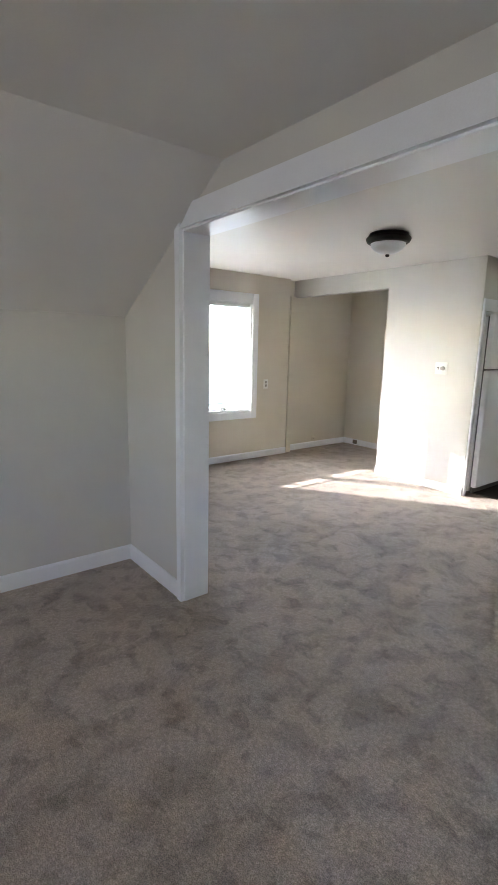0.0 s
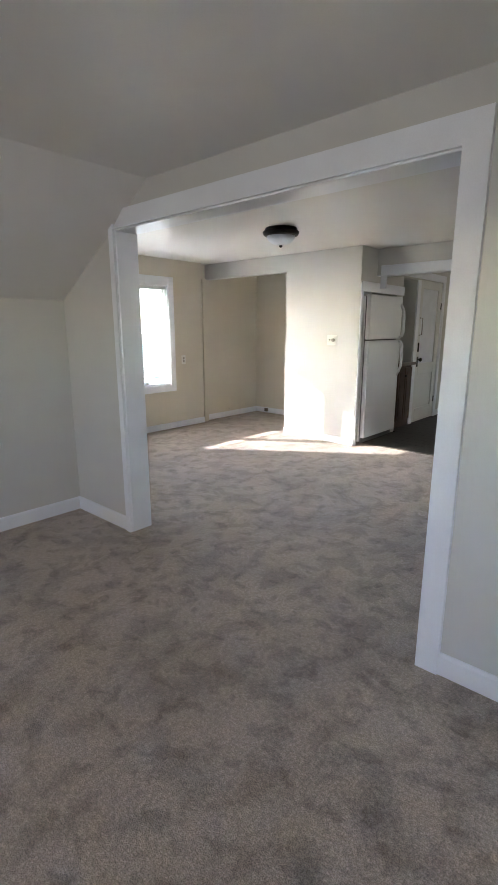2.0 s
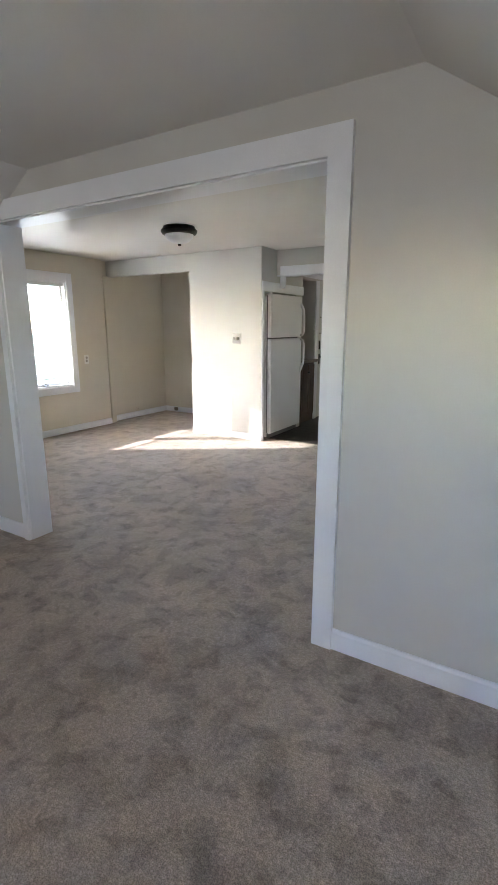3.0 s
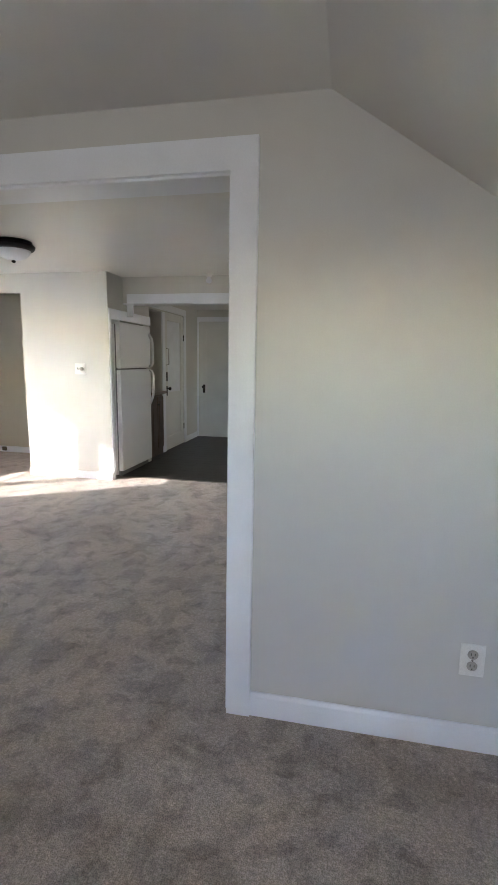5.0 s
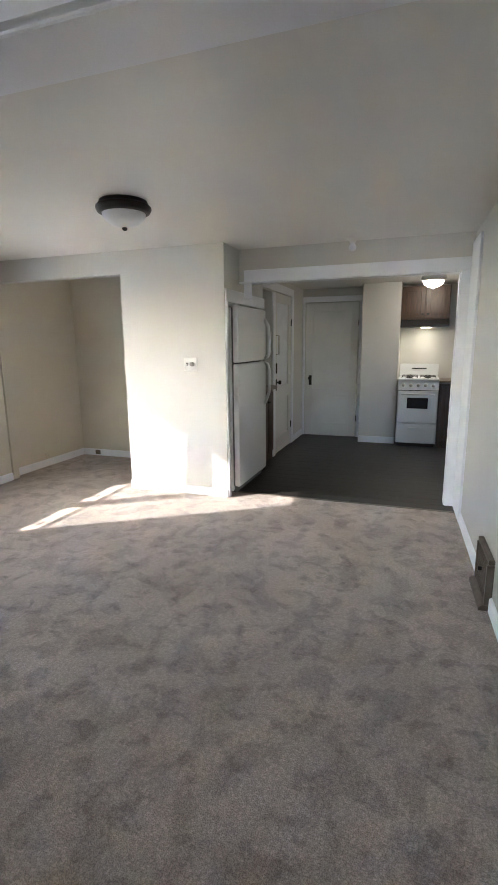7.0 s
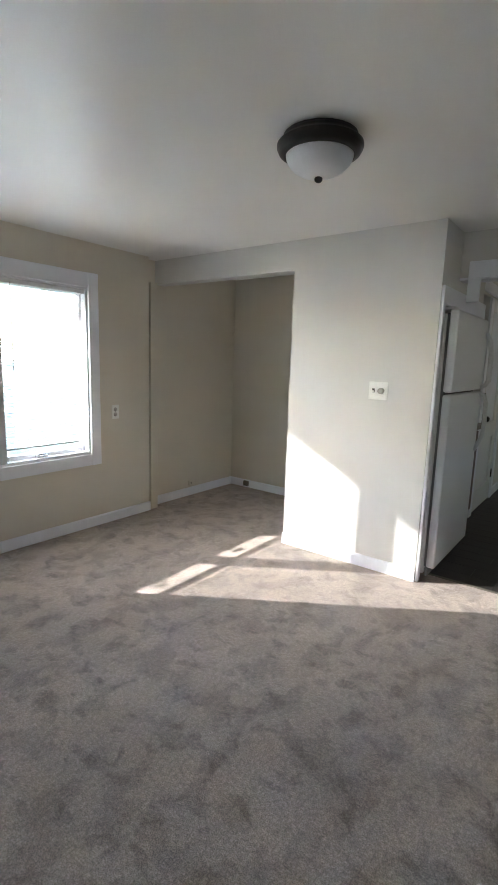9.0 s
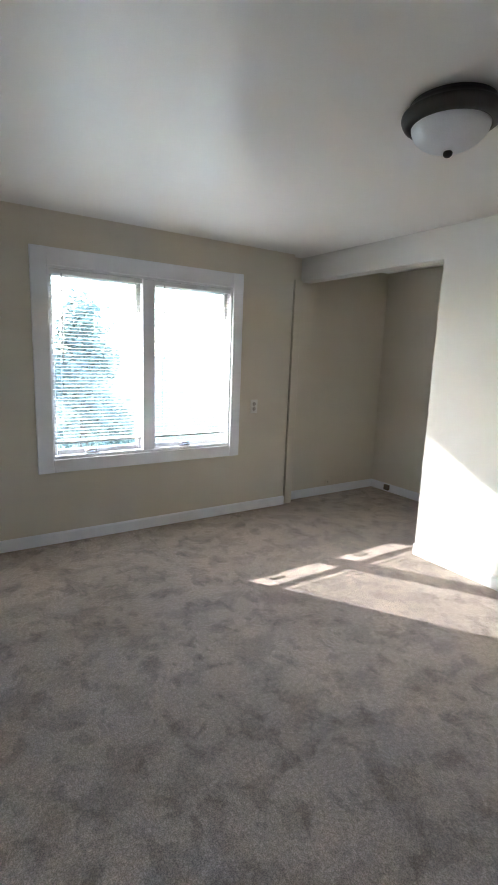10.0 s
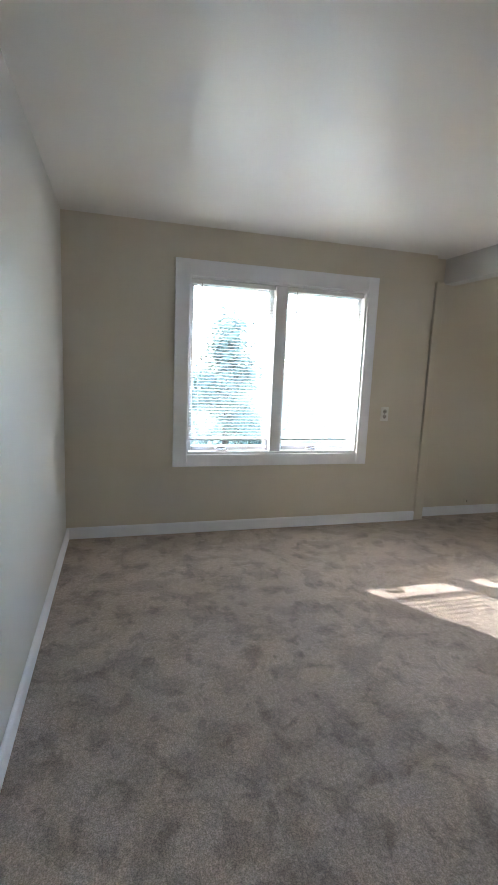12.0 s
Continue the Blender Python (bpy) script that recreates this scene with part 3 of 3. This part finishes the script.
# wall register, brown metal, standing proud of the wall on the floor
reg = thing("wall_register", "brown metal heating register at the foot of the wall", "register", SKEW @ pose(3.24, SW + 0.001, 0, 0, 0, 180))
RW, RH = 0.175, 0.285
part("backing", box(-RW + 0.012, RW - 0.012, -0.012, 0, 0.012, RH - 0.012), SLOT, reg)
bm = prism([(0, 0.0), (-0.062, 0.0), (-0.062, 0.014), (-0.044, 0.03), (0, 0.03)], "x", -RW, RW)
add_box(bm, -RW, RW, -0.030, 0, RH - 0.028, RH, 0.005)
add_box(bm, -RW, -RW + 0.026, -0.036, 0, 0.03, RH - 0.028, 0.004)
add_box(bm, RW - 0.026, RW, -0.036, 0, 0.03, RH - 0.028, 0.004)
part("frame", bm, REGISTER, reg)
slat_me = mesh_of("slat", box(-0.0035, 0.0035, -0.03, -0.008, 0.03, RH - 0.028), REGISTER)
for i in range(15):
    s = new("slat", slat_me)
    s.parent = reg
    s.matrix_local = pose(-RW + 0.038 + i * (2 * RW - 0.076) / 14, 0, 0, 0, 0, 0)
part("damper_lever", box(-0.006, 0.006, -0.05, -0.03, RH * 0.52, RH * 0.6, bevel=0.002), BLACK, reg)

det = thing("lampholder", "small white ceiling lampholder with a bare unlit bulb", "ceiling light", Matrix.Translation((4.70, 1.18, C2)))
part("base", lathe([(0, 0), (0.052, 0), (0.052, -0.008), (0.034, -0.016), (0.026, -0.034), (0, -0.034)], 32), PLATE, det)
part("bulb", lathe([(0.014, -0.033), (0.018, -0.046), (0.029, -0.062), (0.031, -0.076), (0.024, -0.092), (0.010, -0.100), (0, -0.101)], 24), FROST, det, "unlit white bulb")

# ---- refrigerator: front faces -y ----
fx0, fx1, fy = 4.525, 5.345, 2.125
fr = thing("refrigerator", "white top-freezer refrigerator with moulded side handles", "refrigerator", Matrix.Translation(((fx0 + fx1) / 2, 2.5, 0)))
def fpart(name, bm, mat, label="", parent=None):
    bmesh.ops.translate(bm, verts=bm.verts[:], vec=(-(fx0 + fx1) / 2, -2.5, 0))
    return part(name, bm, mat, parent or fr, label)
fpart("body", box(fx0 + 0.006, fx1 - 0.006, 2.195, 2.86, 0.035, 1.705, bevel=0.006, seg=2), ENAMEL)
fpart("gasket", box(fx0 + 0.018, fx1 - 0.018, 2.178, 2.196, 0.085, 1.71), GASKET, "dark grey door gasket")
fpart("kick_grille", box(fx0 + 0.02, fx1 - 0.02, 2.17, 2.19, 0.02, 0.08, bevel=0.003), GASKET)
low = fpart("door", box(fx0, fx1, fy, 2.178, 0.085, 1.218, bevel=0.012, seg=3), ENAMEL, "white lower refrigerator door")
top = fpart("door", box(fx0, fx1, fy, 2.178, 1.232, 1.73, bevel=0.012, seg=3), ENAMEL, "white freezer door")
hx = fx1 - 0.04
fpart("handle", tube([(hx, fy + 0.004, 1.205), (hx, fy - 0.03, 1.19), (hx, fy - 0.048, 1.14), (hx, fy - 0.05, 0.98), (hx, fy - 0.046, 0.90), (hx, fy - 0.022, 0.83), (hx, fy + 0.004, 0.78)], 0.014, 10, flat=1.3), ENAMEL, "", low)
fpart("handle", tube([(hx, fy + 0.004, 1.25), (hx, fy - 0.03, 1.265), (hx, fy - 0.046, 1.30), (hx, fy - 0.046, 1.48), (hx, fy - 0.036, 1.57), (hx, fy + 0.004, 1.645)], 0.014, 10, flat=1.3), ENAMEL, "", top)
fpart("hinge_cover", box(fx0 + 0.01, fx0 + 0.07, 2.15, 2.24, 1.731, 1.748, bevel=0.004), ENAMEL)
for x in (fx0 + 0.06, fx1 - 0.06):
    fpart("foot", lathe([(0, 0.0), (0.02, 0.0), (0.02, 0.036), (0, 0.036)], 14, m=Matrix.Translation((x, 2.26, -0.0))), GASKET)
    fpart("foot", lathe([(0, 0.0), (0.02, 0.0), (0.02, 0.036), (0, 0.036)], 14, m=Matrix.Translation((x, 2.78, -0.0))), GASKET)

# ---- low cabinet in the niche ----
cab = thing("base_cabinet", "dark stained wood base cabinet set in a niche", "cabinet", Matrix.Translation((5.9, 2.6, 0)))
def at_cab(name, bm, mat, label="", parent=None):
    bmesh.ops.translate(bm, verts=bm.verts[:], vec=(-5.9, -2.6, 0))
    return part(name, bm, mat, parent or cab, label)
at_cab("body", box(5.665, 6.135, 2.29, 2.89, 0.0, 0.862), DARKWOOD)
for x0, x1 in ((5.685, 5.895), (5.905, 6.115)):
    d = at_cab("door", box(x0, x1, 2.268, 2.289, 0.10, 0.83, bevel=0.004), DARKWOOD)
    at_cab("door_panel", box(x0 + 0.045, x1 - 0.045, 2.262, 2.269, 0.16, 0.77, bevel=0.003), DARKWOOD, "", d)
    at_cab("handle", lathe([(0, 0.022), (0.012, 0.02), (0.014, 0.012), (0.006, 0.004), (0.006, 0), (0, 0)], 14, m=pose((x0 if x0 > 5.8 else x1 - 0.03) + 0.015, 2.268, 0.72, 90)), BLACK, "", d)
cnt = thing("countertop", "brown laminate countertop on the low cabinet", "countertop", Matrix.Translation((5.9, 2.6, 0.863)))
part("slab", box(-0.238, 0.238, -0.375, 0.295, 0.0, 0.038, bevel=0.006, seg=2), COUNTER, cnt)


# ---- doors ----
def knob_set(parent, m):
    """Black knob and plate, facing -y."""
    part("lock_plate", box(-0.022, 0.022, -0.005, 0, -0.085, 0.06, bevel=0.003), BLACK, parent).matrix_local = m
    part("knob", lathe([(0, 0.062), (0.018, 0.06), (0.027, 0.048), (0.024, 0.034), (0.011, 0.026), (0.010, 0.0), (0, 0)], 24), BLACK, parent, "black door knob").matrix_local = m @ pose(0, -0.004, 0.02, 90)


def hinges(parent, x, y, zs):
    for z in zs:
        part("hinge", tube([(x, y, z - 0.045), (x, y, z + 0.045)], 0.008, 10), BLACK, parent)


d1 = tagged(new("door_1"), "white painted panel door with upper recessed panel, closed", "door", kind="structure")
DY = KNW + 0.012
bm = bmesh.new()
for b in ((6.265, 6.375, 0.0, 2.012), (6.945, 7.055, 0.0, 2.012), (6.375, 6.945, 1.90, 2.012), (6.375, 6.945, 0.70, 0.86), (6.375, 6.945, 0.0, 0.2)):
    add_box(bm, b[0], b[1], DY - 0.014, DY + 0.03, b[2], b[3], 0.003)
part("leaf", bm, DOORPAINT, d1)
part("upper_panel", box(6.375, 6.945, DY + 0.004, DY + 0.022, 0.86, 1.90), FROST, d1, "painted-over glazed upper panel")
part("lower_panel", box(6.375, 6.945, DY + 0.002, DY + 0.02, 0.2, 0.70), DOORPAINT, d1)
knob_set(d1, pose(6.335, DY - 0.014, 0.90))
hinges(d1, 7.058, DY - 0.018, (0.28, 1.68))
part("hook_rail", tube([(6.33, DY - 0.014, 1.50), (6.33, DY - 0.05, 1.495), (6.33, DY - 0.05, 1.27), (6.33, DY - 0.014, 1.265)], 0.007, 8), CHROME, d1, "metal pull bar")
part("latch", box(6.312, 6.345, DY - 0.026, DY - 0.014, 1.03, 1.16, bevel=0.004), BLACK, d1, "dark surface latch")

d2 = tagged(new("door_2"), "white painted two-panel back door, closed", "door", kind="structure")
DX = KB + 0.012
bm = bmesh.new()
for b in ((1.475, 1.585, 0.0, 1.985), (2.14, 2.25, 0.0, 1.985), (1.585, 2.14, 1.86, 1.985), (1.585, 2.14, 0.62, 0.72), (1.585, 2.14, 0.0, 0.2)):
    add_box(bm, DX - 0.012, DX + 0.03, b[0], b[1], b[2], b[3], 0.003)
part("leaf", bm, DOORPAINT, d2)
part("upper_panel", box(DX - 0.004, DX + 0.016, 1.585, 2.14, 0.72, 1.86), DOORPAINT, d2)
part("lower_panel", box(DX - 0.004, DX + 0.016, 1.585, 2.14, 0.2, 0.62), DOORPAINT, d2)
knob_set(d2, pose(DX - 0.012, 2.175, 0.86, 0, 0, -90))
hinges(d2, DX - 0.018, 1.468, (0.28, 1.70))

# ---- cooker: front faces -x ----
st = thing("gas_stove", "white narrow gas stove with oven window and broiler drawer", "stove", Matrix.Translation((7.55, 0.605, -0.0)))
sx0, sy0, sy1 = 7.25 - 7.55, 0.345 - 0.605, 0.86 - 0.605
part("body", box(sx0 + 0.03, 0.29, sy0, sy1, 0.05, 0.90, bevel=0.006, seg=2), ENAMEL, st)
part("toe_kick", box(sx0 + 0.06, 0.27, sy0 + 0.02, sy1 - 0.02, -0.01, 0.05), BLACK, st)
part("cooktop", box(sx0 + 0.005, 0.29, sy0 - 0.004, sy1 + 0.004, 0.90, 0.925, bevel=0.008, seg=2), ENAMEL, st)
part("backguard", prism([(0.235, 0.925), (0.29, 0.925), (0.29, 1.10), (0.262, 1.10)], "y", sy0, sy1), ENAMEL, st)
part("control_panel", prism([(sx0 + 0.004, 0.775), (sx0 + 0.03, 0.775), (sx0 + 0.03, 0.90), (sx0 + 0.022, 0.90)], "y", sy0, sy1), ENAMEL, st)
for i in range(5):
    part("knob", lathe([(0, 0.026), (0.016, 0.025), (0.02, 0.006), (0.023, 0.0), (0, 0.0)], 20, m=pose(sx0 + 0.012, sy0 + 0.07 + i * (sy1 - sy0 - 0.14) / 4, 0.838, 0, -82, 0)), SOCKET, st, "grey burner knob")
od = part("oven_door", box(sx0 - 0.005, sx0 + 0.03, sy0 + 0.004, sy1 - 0.004, 0.335, 0.765, bevel=0.008, seg=2), ENAMEL, st)
part("oven_window", box(sx0 - 0.008, sx0 - 0.004, sy0 + 0.125, sy1 - 0.125, 0.53, 0.675, bevel=0.001), DARKGLASS, od, "dark oven window")
part("handle", tube([(sx0 - 0.004, sy0 + 0.05, 0.714), (sx0 - 0.04, sy0 + 0.055, 0.725), (sx0 - 0.04, sy1 - 0.055, 0.725), (sx0 - 0.004, sy1 - 0.05, 0.714)], 0.011, 10), ENAMEL, od)
part("vent_slot", box(0.236, 0.25, sy0 + 0.16, sy1 - 0.16, 1.03, 1.045), BLACK, st)
part("trim_strip", box(sx0 + 0.001, sx0 + 0.03, sy0 + 0.002, sy1 - 0.002, 0.766, 0.774), BLACK, st)
dr = part("drawer", box(sx0 - 0.003, sx0 + 0.03, sy0 + 0.004, sy1 - 0.004, 0.06, 0.322, bevel=0.008, seg=2), ENAMEL, st)
part("handle", box(sx0 - 0.02, sx0 - 0.003, -0.09, 0.09, 0.255, 0.275, bevel=0.006, seg=2), ENAMEL, dr)
for x in (-0.13, 0.1):
    for y in (sy0 + 0.14, sy1 - 0.14):
        part("burner", lathe([(0, 0.018), (0.035, 0.018), (0.04, 0.004), (0.06, 0.0), (0, 0)], 20, m=Matrix.Translation((x, y, 0.925))), BLACK, st)
        bm = bmesh.new()
        for a in (0, 90):
            c, s_ = math.cos(radians(a)), math.sin(radians(a))
            tube([(x - 0.1 * c, y - 0.1 * s_, 0.926), (x - 0.1 * c, y - 0.1 * s_, 0.95), (x + 0.1 * c, y + 0.1 * s_, 0.95), (x + 0.1 * c, y + 0.1 * s_, 0.926)], 0.006, 6, bm)
        part("grate", bm, BLACK, st)

side = thing("base_cabinet", "dark stained wood base cabinet beside the stove", "cabinet", Matrix.Translation((7.6, 0.0, 0)))
part("body", box(-0.28, 0.3, -0.6, 0.338, 0.0, 0.862), DARKWOOD, side)
part("door", box(-0.3, -0.281, -0.55, -0.13, 0.1, 0.83, bevel=0.004), DARKWOOD, side)
part("door", box(-0.3, -0.281, -0.12, 0.30, 0.1, 0.83, bevel=0.004), DARKWOOD, side)
top2 = thing("countertop", "brown laminate countertop beside the stove", "countertop", Matrix.Translation((7.6, 0.0, 0.863)))
part("slab", box(-0.32, 0.315, -0.6, 0.339, 0.0, 0.038, bevel=0.006, seg=2), COUNTER, top2)

# ---- wall cabinet and hood over the cooker ----
wc = thing("wall_cabinet", "oak wall cabinet with raised-panel doors over the stove", "cabinet", Matrix.Translation((7.75, 0.5, 1.70)))
part("body", box(-0.17, 0.165, -0.24, 0.378, 0.0, 0.44), OAK, wc)
for y0, y1 in ((-0.235, 0.065), (0.072, 0.372)):
    d = part("door", box(-0.19, -0.171, y0, y1, 0.01, 0.43, bevel=0.004), OAK, wc)
    part("door_panel", box(-0.197, -0.189, y0 + 0.055, y1 - 0.055, 0.065, 0.375, bevel=0.005), OAK, d)
    part("handle", lathe([(0, 0.02), (0.012, 0.018), (0.006, 0.004), (0.006, 0), (0, 0)], 14, m=pose(-0.19, y1 - 0.03 if y0 < 0 else y0 + 0.03, 0.07, 0, -90, 0)), BLACK, d)
hd = thing("range_hood", "dark range hood with a lit lamp under the cabinet", "range hood", Matrix.Translation((7.72, 0.55, 1.57)))
part("shell", prism([(-0.24, 0.03), (-0.24, 0.06), (-0.18, 0.128), (0.19, 0.128), (0.19, 0.03)], "y", -0.29, 0.327), BLACK, hd)
part("light_lens", box(-0.10, -0.04, -0.06, 0.06, 0.022, 0.0295, bevel=0.004), HOOD_ON, hd, "lit lamp lens")
area("hood_lamp", (7.65, 0.55, 1.575), (7.68, 0.55, 0.9), 0.1, 0.2, 0.05, (1.0, 0.95, 0.78))

dome_light("ceiling_light", "lit flush-mount kitchen light with white glass bowl", 6.93, 0.50, 2.19, 0.15, LAMP_ON, PLATE)
kl = bpy.data.lights.new("kitchen_bulb", "POINT")
kl.energy, kl.color, kl.shadow_soft_size = 0.05, (1.0, 0.94, 0.82), 0.1
new("kitchen_bulb", kl).location = (6.93, 0.50, 1.93)

# ---- outside ----
structure("ground", box(-400, 400, -400, 400, -3.4, -3.2), GRASS, "lawn below the upper-floor windows")


def garden_tree(x, y, height, spread):
    """Tapered trunk, rising limbs, and a crown of many small leaves in uneven clumps."""
    rng = random.Random(11)
    o = thing("tree", "dark green leafy tree in the yard", "tree", Matrix.Translation((x, y, -3.2)))
    bm = bmesh.new()
    for r0, z0, r1, z1 in ((0.15, 0.0, 0.11, height * 0.3), (0.11, height * 0.3, 0.07, height * 0.6), (0.07, height * 0.6, 0.02, height * 0.95)):
        lathe([(r0, z0), ((r0 + r1) / 2, (z0 + z1) / 2), (r1, z1)], 10, bm)
    part("trunk", bm, BARK, o)
    verts, faces = [], []
    for k in range(34):
        f = k / 33
        z = height * (0.30 + 0.66 * f)
        reach = spread * (1.0 - 0.75 * f ** 1.6) * rng.uniform(0.55, 1.05)
        a = rng.uniform(0, 2 * math.pi)
        tip = Vector((reach * math.cos(a), reach * math.sin(a), z + 0.35 * reach))
        if k % 2 == 0:
            part("limb", tube([(0, 0, z - 0.25 * reach), tip * 0.5 + Vector((0, 0, z * 0.5 - 0.1)), tip], 0.018, 6), BARK, o)
        for _ in range(170):
            c = tip * rng.uniform(0.45, 1.05)
            c.z = tip.z
            c += Vector((rng.gauss(0, 0.16), rng.gauss(0, 0.16), rng.gauss(0, 0.17))) * spread
            u = Vector((rng.gauss(0, 1), rng.gauss(0, 1), rng.gauss(0, 1))).normalized()
            v = u.orthogonal().normalized()
            size = rng.uniform(0.05, 0.10)
            n = len(verts)
            verts += [c - u * size, c + v * size * 0.5, c + u * size, c - v * size * 0.5]
            faces.append((n, n + 1, n + 2, n + 3))
    me = bpy.data.meshes.new("crown")
    me.from_pydata([tuple(p) for p in verts], [], faces)
    me.materials.append(LEAF)
    crown = new("crown", me)
    crown.parent = o
    tagged(crown, "dark green leaves in uneven clumps")


garden_tree(4.35, 12.0, 5.45, 1.2)

# ---- kitchen floor planks ----
plank_me = {}
random.seed(4)
PW, PL = 0.152, 1.22
for i in range(21):
    x0 = 4.648 + i * PW
    y = -1.58 - random.uniform(0, PL)
    while y < PS:
        y0, y1 = max(y, -1.575), min(y + PL, KNW - 0.001 if x0 > 5.54 else PS - 0.02)
        y += PL
        if y1 - y0 < 0.05:
            continue
        key = round(y1 - y0, 3)
        if key not in plank_me:
            plank_me[key] = mesh_of("plank", box(0.001, PW - 0.001, 0.001, key - 0.001, -0.012, -0.001, bevel=0.0012), PLANK)
        p = new("plank", plank_me[key])
        p.parent = kitchen_floor
        p.location = (x0, y0, 0.0)
